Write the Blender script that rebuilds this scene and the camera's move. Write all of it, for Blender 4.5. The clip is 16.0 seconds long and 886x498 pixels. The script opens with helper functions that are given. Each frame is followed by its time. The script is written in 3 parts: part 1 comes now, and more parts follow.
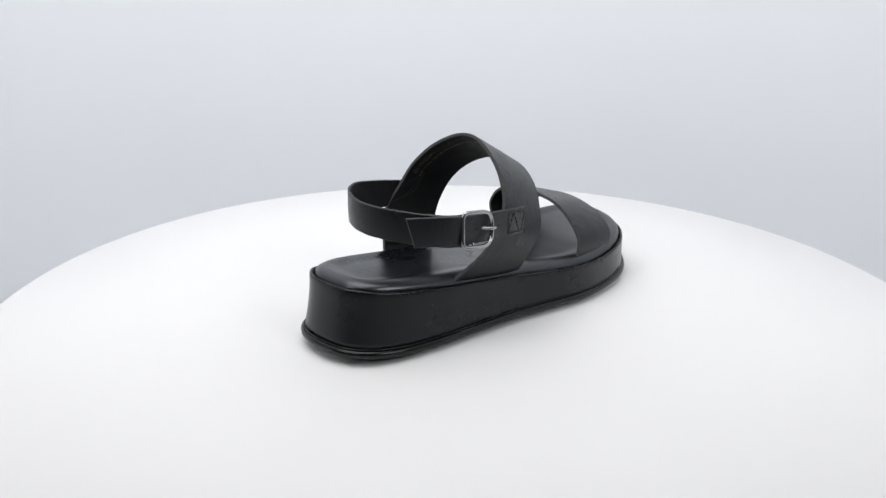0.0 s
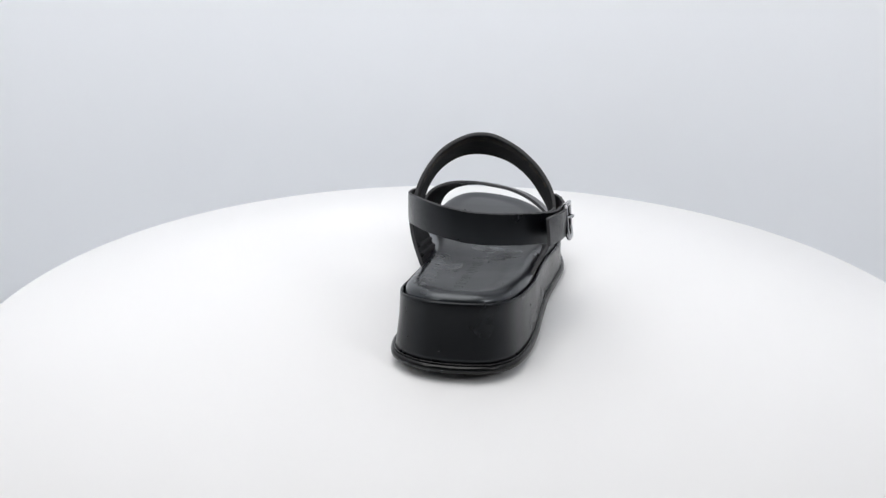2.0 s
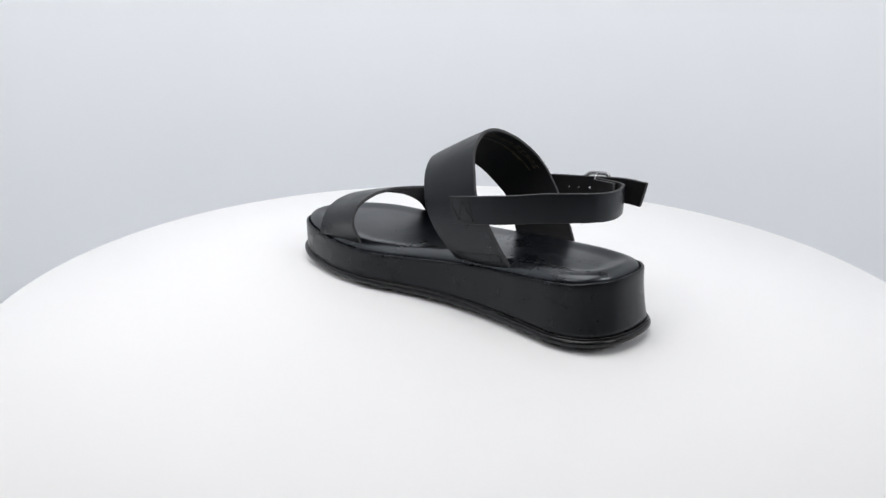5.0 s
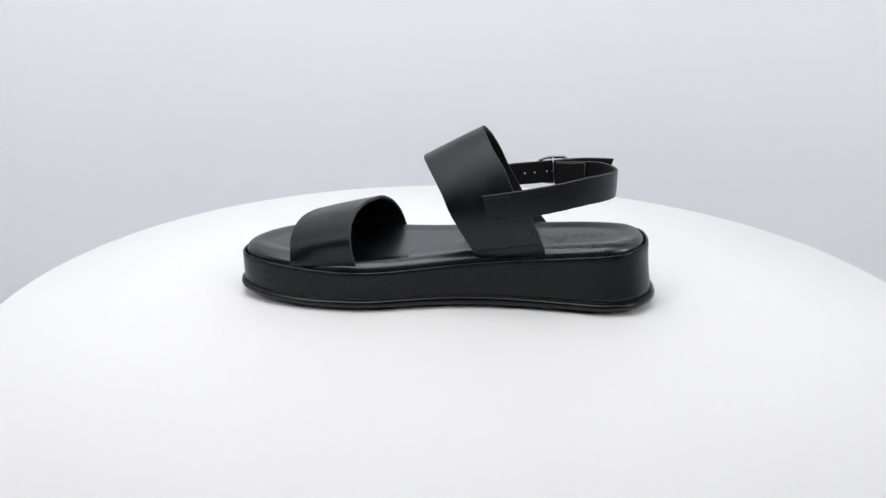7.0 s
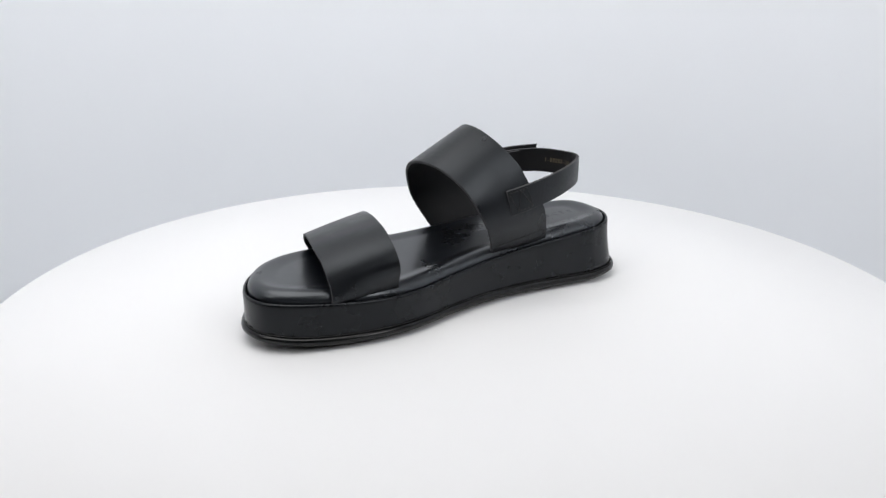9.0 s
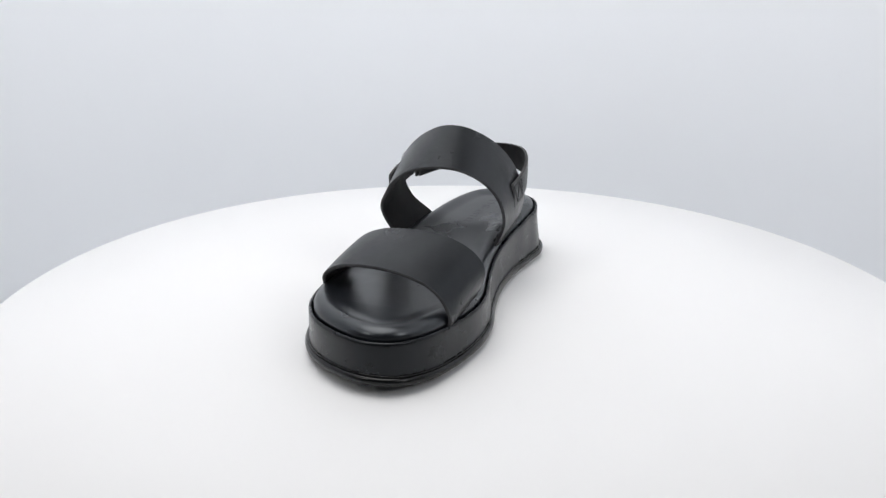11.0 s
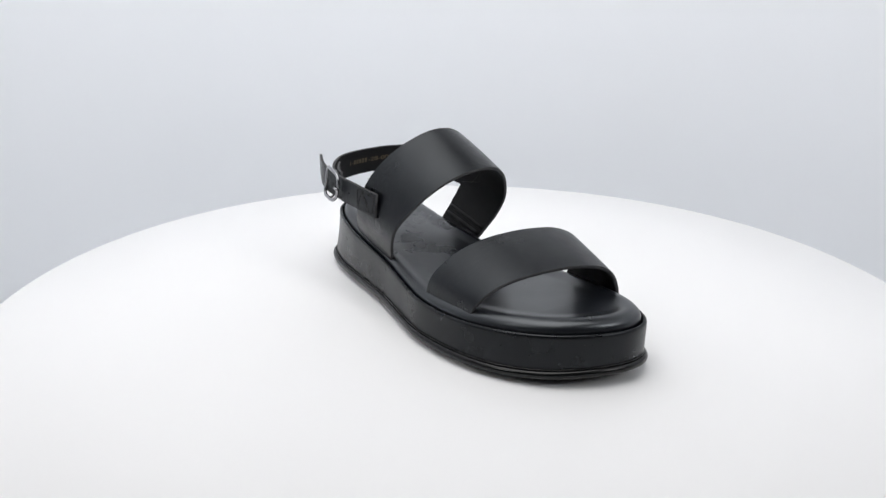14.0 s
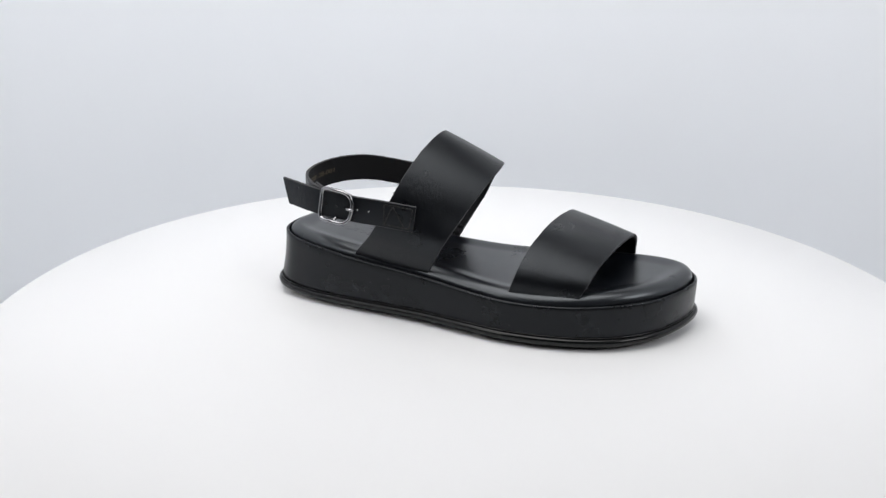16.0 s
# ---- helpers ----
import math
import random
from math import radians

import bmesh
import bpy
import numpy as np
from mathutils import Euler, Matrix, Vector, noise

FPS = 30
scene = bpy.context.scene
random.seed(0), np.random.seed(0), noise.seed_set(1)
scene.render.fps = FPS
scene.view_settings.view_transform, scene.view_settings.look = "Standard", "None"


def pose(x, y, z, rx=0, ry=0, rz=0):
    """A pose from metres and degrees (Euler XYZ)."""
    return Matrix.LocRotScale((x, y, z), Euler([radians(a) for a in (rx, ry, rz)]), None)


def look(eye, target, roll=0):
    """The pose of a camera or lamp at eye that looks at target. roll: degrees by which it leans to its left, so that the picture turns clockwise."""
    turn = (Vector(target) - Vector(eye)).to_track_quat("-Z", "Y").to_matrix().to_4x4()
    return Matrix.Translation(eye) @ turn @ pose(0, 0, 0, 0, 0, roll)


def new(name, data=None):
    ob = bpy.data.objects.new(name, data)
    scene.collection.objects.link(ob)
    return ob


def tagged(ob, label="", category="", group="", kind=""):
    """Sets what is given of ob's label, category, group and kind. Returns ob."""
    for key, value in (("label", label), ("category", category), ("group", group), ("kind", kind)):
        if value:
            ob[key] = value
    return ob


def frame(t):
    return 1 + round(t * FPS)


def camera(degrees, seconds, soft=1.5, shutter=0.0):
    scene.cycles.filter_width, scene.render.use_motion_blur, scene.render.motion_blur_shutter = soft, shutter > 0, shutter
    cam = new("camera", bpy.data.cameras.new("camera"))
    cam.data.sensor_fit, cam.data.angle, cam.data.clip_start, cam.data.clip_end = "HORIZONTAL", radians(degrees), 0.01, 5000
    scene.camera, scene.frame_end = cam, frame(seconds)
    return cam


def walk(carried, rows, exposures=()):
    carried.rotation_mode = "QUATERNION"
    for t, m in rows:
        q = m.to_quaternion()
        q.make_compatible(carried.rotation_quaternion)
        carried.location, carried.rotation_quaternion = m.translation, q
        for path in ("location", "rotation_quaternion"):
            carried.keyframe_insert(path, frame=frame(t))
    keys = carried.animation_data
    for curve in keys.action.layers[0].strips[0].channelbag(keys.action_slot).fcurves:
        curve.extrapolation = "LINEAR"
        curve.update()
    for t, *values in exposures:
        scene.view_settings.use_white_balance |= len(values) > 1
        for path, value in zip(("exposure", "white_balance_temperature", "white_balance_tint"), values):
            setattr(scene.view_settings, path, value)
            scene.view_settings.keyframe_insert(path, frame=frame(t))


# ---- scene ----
# ---- camera: it stands still ----
CAM = camera(59.946, 16.0, soft=1.4)
EYE = (0.0, -0.480, 0.1897)
AIM = (-0.02668, 0.46804, -0.12742)
VIEW = look(EYE, AIM, 0.364)
walk(CAM, [(0.0, VIEW), (16.0, VIEW)], exposures=[(0.0, 0.0), (16.0, 0.0)])

# ---- world and lamps: a white product-photo tent with soft lamps ----
world = bpy.data.worlds.new("studio_world")
scene.world = world
world.use_nodes = True
world.node_tree.nodes["Background"].inputs["Color"].default_value = (0.9, 0.95, 1.0, 1)
world.node_tree.nodes["Background"].inputs["Strength"].default_value = 0.05


def softbox(name, eye, target, width, height, watts, colour, spread=180):
    lamp = bpy.data.lights.new(name, "AREA")
    lamp.shape, lamp.size, lamp.size_y = "RECTANGLE", width, height
    lamp.energy, lamp.color, lamp.spread = watts, colour, radians(spread)
    ob = new(name, lamp)
    ob.matrix_world = look(eye, target)
    return ob


softbox("softbox_top", (-0.22, -0.22, 1.1), (-0.16, -0.16, 0.0), 1.05, 1.0, 11.2, (1.0, 0.99, 0.982))
# Two unseen narrow-beam lamps, added only to brighten the paper backdrop.
softbox("backdrop_wash_left", (-0.78, -0.62, 0.85), (-0.08, 0.56, 0.16), 0.4, 0.6, 0.92, (1.0, 0.99, 0.985), 64)
softbox("backdrop_wash_right", (0.78, -0.62, 0.85), (-0.12, 0.56, 0.16), 0.4, 0.6, 1.2, (0.985, 0.99, 1.0), 64)


# ---- materials ----
def material(name):
    m = bpy.data.materials.new(name)
    m.use_nodes = True
    nt = m.node_tree
    return m, nt, nt.nodes["Principled BSDF"]


def node(nt, kind, **values):
    n = nt.nodes.new(kind)
    for key, value in values.items():
        n.inputs[key].default_value = value
    return n


def grained(name, dark, light, rough_low, rough_high, grain, wear, bump, distance, specular=0.5, creases=False, specks=False, tint=(1, 1, 1)):
    """A surface with fine grain and broad wear: colour, roughness and relief vary at two scales (per metre)."""
    m, nt, bsdf = material(name)
    co = nt.nodes.new("ShaderNodeTexCoord")
    fine = node(nt, "ShaderNodeTexNoise", Scale=grain, Detail=4.0, Roughness=0.6)
    cells = node(nt, "ShaderNodeTexVoronoi", Scale=grain * 0.8)
    broad = node(nt, "ShaderNodeTexNoise", Scale=wear, Detail=5.0, Roughness=0.65)
    for n in (fine, cells, broad):
        nt.links.new(co.outputs["Object"], n.inputs["Vector"])
    mix = nt.nodes.new("ShaderNodeMix")
    mix.data_type = "RGBA"
    mix.inputs["A"].default_value, mix.inputs["B"].default_value = (*dark, 1), (*light, 1)
    nt.links.new(broad.outputs["Fac"], mix.inputs["Factor"])
    nt.links.new(mix.outputs["Result"], bsdf.inputs["Base Color"])
    rough = node(nt, "ShaderNodeMapRange")
    rough.inputs["From Min"].default_value, rough.inputs["From Max"].default_value = 0.3, 0.7
    rough.inputs["To Min"].default_value, rough.inputs["To Max"].default_value = rough_low, rough_high
    nt.links.new(broad.outputs["Fac"], rough.inputs["Value"])
    nt.links.new(rough.outputs["Result"], bsdf.inputs["Roughness"])
    add = nt.nodes.new("ShaderNodeMath")
    add.operation = "ADD"
    nt.links.new(fine.outputs["Fac"], add.inputs[0])
    nt.links.new(cells.outputs["Distance"], add.inputs[1])
    height = add.outputs[0]
    if creases:   # patches of short fine wrinkles, between smooth stretches
        stretch = node(nt, "ShaderNodeMapping", Scale=(1.0, 0.34, 0.6), Rotation=(0.3, 0.2, 0.6))
        fold = node(nt, "ShaderNodeTexNoise", Scale=430.0, Detail=4.0, Roughness=0.55, Distortion=0.8)
        where = node(nt, "ShaderNodeTexNoise", Scale=26.0, Detail=2.0, Roughness=0.5)
        nt.links.new(co.outputs["Object"], stretch.inputs["Vector"])
        nt.links.new(stretch.outputs["Vector"], fold.inputs["Vector"])
        nt.links.new(co.outputs["Object"], where.inputs["Vector"])
        patch = node(nt, "ShaderNodeMapRange")
        patch.inputs["From Min"].default_value, patch.inputs["From Max"].default_value = 0.42, 0.64
        patch.inputs["To Min"].default_value = 0.12
        nt.links.new(where.outputs["Fac"], patch.inputs["Value"])
        line = node(nt, "ShaderNodeMapRange")   # only the deepest folds show as wrinkles
        line.inputs["From Min"].default_value, line.inputs["From Max"].default_value = 0.34, 0.58
        nt.links.new(fold.outputs["Fac"], line.inputs["Value"])
        both = nt.nodes.new("ShaderNodeMath")
        both.operation = "MULTIPLY"
        nt.links.new(line.outputs["Result"], both.inputs[0])
        nt.links.new(patch.outputs["Result"], both.inputs[1])
        more = nt.nodes.new("ShaderNodeMath")
        more.operation = "MULTIPLY_ADD"
        more.inputs[1].default_value = 1.6
        nt.links.new(both.outputs[0], more.inputs[0])
        nt.links.new(height, more.inputs[2])
        height = more.outputs[0]
    if specks:   # sparse pale dust
        dust = node(nt, "ShaderNodeTexVoronoi", Scale=110.0)
        nt.links.new(co.outputs["Object"], dust.inputs["Vector"])
        dot = nt.nodes.new("ShaderNodeMath")
        dot.operation = "LESS_THAN"
        dot.inputs[1].default_value = 0.028
        nt.links.new(dust.outputs["Distance"], dot.inputs[0])
        pale = nt.nodes.new("ShaderNodeMix")
        pale.data_type = "RGBA"
        pale.inputs["B"].default_value = (0.10, 0.10, 0.10, 1)
        nt.links.new(mix.outputs["Result"], pale.inputs["A"])
        nt.links.new(dot.outputs[0], pale.inputs["Factor"])
        nt.links.new(pale.outputs["Result"], bsdf.inputs["Base Color"])
    relief = node(nt, "ShaderNodeBump", Strength=bump, Distance=distance)
    nt.links.new(height, relief.inputs["Height"])
    nt.links.new(relief.outputs["Normal"], bsdf.inputs["Normal"])
    bsdf.inputs["Specular IOR Level"].default_value = specular
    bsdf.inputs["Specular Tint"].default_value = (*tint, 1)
    return m


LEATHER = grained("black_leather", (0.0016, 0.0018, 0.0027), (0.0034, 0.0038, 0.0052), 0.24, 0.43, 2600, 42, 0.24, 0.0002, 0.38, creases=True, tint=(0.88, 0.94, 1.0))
LINING = grained("black_lining", (0.003, 0.003, 0.0038), (0.006, 0.006, 0.0072), 0.55, 0.7, 3000, 70, 0.3, 0.0002, 0.24)
FOOTBED = grained("polished_footbed_leather", (0.0016, 0.0022, 0.0036), (0.0030, 0.0040, 0.0060), 0.24, 0.35, 1500, 20, 0.012, 0.0002, 0.80, tint=(0.90, 0.95, 1.0))
WALL = grained("satin_black_sole", (0.0016, 0.0018, 0.0025), (0.0034, 0.0037, 0.0047), 0.24, 0.34, 1800, 45, 0.12, 0.0002, 0.32, specks=True, tint=(0.90, 0.95, 1.0))
RUBBER = grained("black_rubber", (0.0016, 0.0017, 0.0020), (0.0036, 0.0037, 0.0042), 0.18, 0.27, 1400, 60, 0.04, 0.0002, 0.34)
THREAD = grained("black_thread", (0.003, 0.003, 0.003), (0.006, 0.006, 0.006), 0.55, 0.7, 5000, 200, 0.4, 0.0001)
EDGE = grained("raw_cut_edge", (0.022, 0.022, 0.023), (0.085, 0.085, 0.09), 0.7, 0.85, 3000, 240, 0.5, 0.0003, 0.3)
GOLD = grained("gold_print", (0.035, 0.028, 0.016), (0.13, 0.10, 0.055), 0.5, 0.7, 4000, 900, 0.1, 0.0001)
METAL = grained("gunmetal", (0.30, 0.30, 0.31), (0.40, 0.40, 0.41), 0.12, 0.22, 2000, 120, 0.05, 0.0001)
METAL.node_tree.nodes["Principled BSDF"].inputs["Metallic"].default_value = 1.0
PLATTER = grained("white_platter", (0.755, 0.755, 0.76), (0.785, 0.785, 0.79), 0.5, 0.62, 900, 6, 0.05, 0.0002, 0.3)
ROOM_PAINT = grained("grey_studio_paint", (0.115, 0.12, 0.13), (0.15, 0.156, 0.168), 0.7, 0.85, 300, 3, 0.1, 0.0005, 0.3)
# Tone set for the light this unseen table top throws onto the lower backdrop.
BOUNCE_TABLE = grained("pale_bounce_table_top", (0.58, 0.60, 0.62), (0.62, 0.64, 0.66), 0.6, 0.8, 400, 4, 0.05, 0.0003, 0.3)
PAPER = grained("white_backdrop", (0.844, 0.864, 0.897), (0.863, 0.882, 0.912), 0.75, 0.85, 500, 3, 0.05, 0.0003, 0.2)


# ---- mesh helpers ----
def part(name, bm, mat, parent, label="", smooth=True):
    bmesh.ops.recalc_face_normals(bm, faces=bm.faces)
    me = bpy.data.meshes.new(name)
    bm.to_mesh(me)
    bm.free()
    for m in (mat if isinstance(mat, (list, tuple)) else (mat,)):
        me.materials.append(m)
    if smooth:
        me.polygons.foreach_set("use_smooth", [True] * len(me.polygons))
    ob = new(name, me)
    ob.parent = parent
    return tagged(ob, label)


def spline(points, n, closed=False):
    """n points at even arc length on a Catmull-Rom curve through the points (metres)."""
    p = np.array(points, float)
    if closed:
        p = np.vstack([p[-1], p, p[0], p[1]])
    else:
        p = np.vstack([2 * p[0] - p[1], p, 2 * p[-1] - p[-2]])
    out = []
    for i in range(1, len(p) - 2):
        a, b, c, d = p[i - 1:i + 3]
        # centripetal knots keep unevenly spaced points from overshooting
        t1 = max(np.linalg.norm(b - a), 1e-9) ** 0.5
        t2 = t1 + max(np.linalg.norm(c - b), 1e-9) ** 0.5
        t3 = t2 + max(np.linalg.norm(d - c), 1e-9) ** 0.5
        for s in np.linspace(t1, t2, 24, endpoint=False):
            a1, a2, a3 = a + (b - a) * s / t1, b + (c - b) * (s - t1) / (t2 - t1), c + (d - c) * (s - t2) / (t3 - t2)
            b1, b2 = a1 + (a2 - a1) * s / t2, a2 + (a3 - a2) * (s - t1) / (t3 - t1)
            out.append(b1 + (b2 - b1) * (s - t1) / (t2 - t1))
    out.append(p[-2] if not closed else out[0])
    out = np.array(out)
    run = np.concatenate([[0], np.cumsum(np.linalg.norm(np.diff(out, axis=0), axis=1))])
    want = np.linspace(0, run[-1], n + 1)[:-1] if closed else np.linspace(0, run[-1], n)
    return np.stack([np.interp(want, run, out[:, k]) for k in range(out.shape[1])], 1)


def mm(*points):
    return np.array(points, float) / 1000.0


def rings(bm, loops, closed_loops=True, mat=0):
    """Quads between successive loops of equal length."""
    rows = [[bm.verts.new(p) for p in loop] for loop in loops]
    n = len(rows[0])
    for r, s in zip(rows, rows[1:]):
        for i in range(n if closed_loops else n - 1):
            j = (i + 1) % n
            bm.faces.new((r[i], r[j], s[j], s[i])).material_index = mat
    return rows


def tube(bm, path, radius, closed=False, sides=8, flat=1.0):
    """A round bar along a path; the frame is carried along without twist."""
    p = np.array(path, float)
    n = len(p)
    tan = np.roll(p, -1, 0) - np.roll(p, 1, 0) if closed else np.gradient(p, axis=0)
    tan /= np.linalg.norm(tan, axis=1)[:, None]
    ref = np.array((0.0, 0.0, 1.0)) if abs(tan[0][2]) < 0.9 else np.array((1.0, 0.0, 0.0))
    loops = []
    for i in range(n):
        ref = ref - tan[i] * (ref @ tan[i])
        ref /= np.linalg.norm(ref)
        other = np.cross(tan[i], ref)
        loops.append([p[i] + radius * (np.cos(a) * ref + flat * np.sin(a) * other) for a in np.linspace(0, 2 * np.pi, sides, endpoint=False)])
    rows = [[bm.verts.new(q) for q in loop] for loop in loops]
    for a in range(n if closed else n - 1):
        r, s = rows[a], rows[(a + 1) % n]
        for i in range(sides):
            j = (i + 1) % sides
            bm.faces.new((r[i], r[j], s[j], s[i]))
    if not closed:
        bm.faces.new(rows[0])
        bm.faces.new(rows[-1])


# ---- the studio: backdrop drum, floor and ceiling ----
TENT_R, TENT_TOP, FLOOR_Z, ROOM, CEIL_Z = 0.55, 0.98, -0.24, 1.7, 1.55
GROUND = -0.0024   # height of the platter's face


def make_backdrop():
    """A white paper wall curved round the back and sides, standing on the table top; open towards the camera."""
    turn = np.linspace(radians(-26), radians(206), 120)
    prof = [(TENT_R - 0.05, FLOOR_Z + 0.004)]
    for a in np.linspace(-90, 0, 8):
        prof.append((TENT_R - 0.03 + 0.03 * math.cos(radians(a)), FLOOR_Z + 0.034 + 0.03 * math.sin(radians(a))))
    prof += [(TENT_R, 0.3), (TENT_R, TENT_TOP), (TENT_R + 0.006, TENT_TOP), (TENT_R + 0.006, FLOOR_Z + 0.002), (TENT_R - 0.05, FLOOR_Z + 0.002)]
    bm = bmesh.new()
    rings(bm, [[(r * math.cos(a), r * math.sin(a), z) for a in turn] for r, z in prof], closed_loops=False)
    ob = part("backdrop", bm, PAPER, None)
    return tagged(ob, "seamless pale blue-white paper backdrop curving round the turntable", "backdrop", kind="structure")


def make_slab(name, size, centre, mat, label, category):
    bm = bmesh.new()
    bmesh.ops.create_cube(bm, size=1.0, matrix=Matrix.Translation(centre) @ Matrix.Diagonal((*size, 1)))
    return tagged(part(name, bm, mat, None, smooth=False), label, category, kind="structure")


make_backdrop()
W2, MID = 2 * ROOM, (CEIL_Z + FLOOR_Z) / 2
# Hidden below the platter; its pale top is a reflector for the backdrop's foot.
make_slab("floor", (W2 + 0.2, W2 + 0.2, 0.04), (0, 0, FLOOR_Z - 0.02), BOUNCE_TABLE, "plain pale grey table top under the turntable, unseen, added to bounce light", "floor")
make_slab("ceiling", (W2 + 0.2, W2 + 0.2, 0.04), (0, 0, CEIL_Z + 0.02), ROOM_PAINT, "plain grey studio ceiling above the backdrop", "ceiling")
for side, size, centre in (("wall_north", (W2 + 0.2, 0.1, CEIL_Z - FLOOR_Z), (0, ROOM + 0.05, MID)), ("wall_south", (W2 + 0.2, 0.1, CEIL_Z - FLOOR_Z), (0, -ROOM - 0.05, MID)),
                           ("wall_east", (0.1, W2, CEIL_Z - FLOOR_Z), (ROOM + 0.05, 0, MID)), ("wall_west", (0.1, W2, CEIL_Z - FLOOR_Z), (-ROOM - 0.05, 0, MID))):
    make_slab(side, size, centre, ROOM_PAINT, "plain dark grey studio wall", "wall")

# ---- the turntable ----
PLATTER_R = 0.3013


def make_turntable():
    thing = tagged(new("turntable"), "round white matt display turntable slowly turning under a sandal", "turntable")
    thing.location = (0, 0.006, FLOOR_Z)
    up = GROUND - FLOOR_Z
    n = 192
    circle = np.linspace(0, 2 * math.pi, n, endpoint=False)
    prof = [(0.0005, -0.018), (PLATTER_R - 0.003, -0.018), (PLATTER_R - 0.0006, -0.0172), (PLATTER_R, -0.015), (PLATTER_R, -0.003),
            (PLATTER_R - 0.0007, -0.0009), (PLATTER_R - 0.0025, 0.0), (PLATTER_R * 0.6, 0.0), (PLATTER_R * 0.2, 0.0), (0.0005, 0.0)]
    bm = bmesh.new()
    rows = rings(bm, [[(r * math.cos(a), r * math.sin(a), z) for a in circle] for r, z in prof])
    bm.faces.new(rows[0])
    bm.faces.new(rows[-1])
    platter = part("platter", bm, PLATTER, thing, "smooth white round platter")
    prof = [(0.0005, 0.0), (0.14, 0.0), (0.143, 0.004), (0.143, up - 0.06), (0.135, up - 0.052), (0.06, up - 0.05), (0.06, up - 0.0185), (0.0005, up - 0.0185)]
    bm = bmesh.new()
    rows = rings(bm, [[(r * math.cos(a), r * math.sin(a), z) for a in circle[::3]] for r, z in prof])
    bm.faces.new(rows[0])
    bm.faces.new(rows[-1])
    part("base", bm, PAPER, thing, "plain white motor base", smooth=False)
    return thing, platter


TURNTABLE, TURN_PLATTER = make_turntable()

# ---- the sandal: x runs from heel to toe, the buckle is on the -y side ----
SANDAL = tagged(new("sandal"), "black leather platform sandal with two broad straps and a buckled slingback", "sandal")

# outer edge of the sole's rim, heel first, then round by the buckle side to the toe and back
RIM = spline(mm((-126, -13), (-122.5, -30), (-112.5, -41.2), (-95, -48), (-70, -52.3), (-40, -54.8), (-10, -57.8), (20, -63), (45, -66.8), (66, -66.3),
                (89, -62.3), (111, -53.5), (131.5, -37.5), (145, -15.5), (149.6, 3.5), (144.9, 19.4), (131.3, 30.1), (110.6, 37.0), (80, 41.4), (55, 39.8), (25, 32),
                (-5, 26.6), (-40, 25), (-70, 27), (-93, 28.6), (-111.3, 23.3), (-123.2, 8)), 220, closed=True)
TAN = np.roll(RIM, -1, 0) - np.roll(RIM, 1, 0)
TAN /= np.linalg.norm(TAN, axis=1)[:, None]
OUT = np.stack([TAN[:, 1], -TAN[:, 0]], 1)


TOP_X = np.linspace(-0.16, 0.18, 341)
TOP_Z = np.interp(TOP_X, np.array((-126, -118, -100, -78, -53, -30, -5, 19, 41, 63, 85, 106, 127, 150)) / 1000,
                  np.array((43.5, 43, 41, 39, 36.5, 34.2, 31.6, 28.6, 26.6, 25.6, 25.6, 26.4, 27.6, 28.6)) / 1000)
for _ in range(60):
    TOP_Z[1:-1] = (TOP_Z[:-2] + 2 * TOP_Z[1:-1] + TOP_Z[2:]) / 4
TOP_Z -= np.interp(TOP_X, (-0.125, -0.10, -0.06, 0.04, 0.10, 0.14), (0.0032, 0.0040, 0.0043, 0.0030, 0.0019, 0.0014)) + 0.0006 * np.exp(-(TOP_X / 0.06) ** 2)


def top_z(x):
    """Height of the upper edge of the platform along its length."""
    return np.interp(x, TOP_X, TOP_Z)


def lift_z(x):
    """How far the underside rises from the table: at the toe, at the heel and a little under the waist."""
    return GROUND + 0.0038 * np.clip((x - 0.095) / 0.055, 0, 1) ** 2 + 0.0024 * np.clip((-0.085 - x) / 0.041, 0, 1) ** 1.5 + 0.0004 * np.exp(-((x + 0.005) / 0.035) ** 2)


def lean(x):
    """How far the wall's upper edge stands in from the rim."""
    return 0.0034 + 0.0032 * np.clip((-0.06 - x) / 0.06, 0, 1) - 0.0012 * np.clip((x - 0.10) / 0.04, 0, 1)


def inset(d):
    """The rim's outline moved inwards by d (one number or one per point)."""
    return RIM - OUT * np.broadcast_to(np.asarray(d, float), (len(RIM),))[:, None]


def lay(xy, z):
    return np.column_stack([xy, np.broadcast_to(z, (len(xy),))])


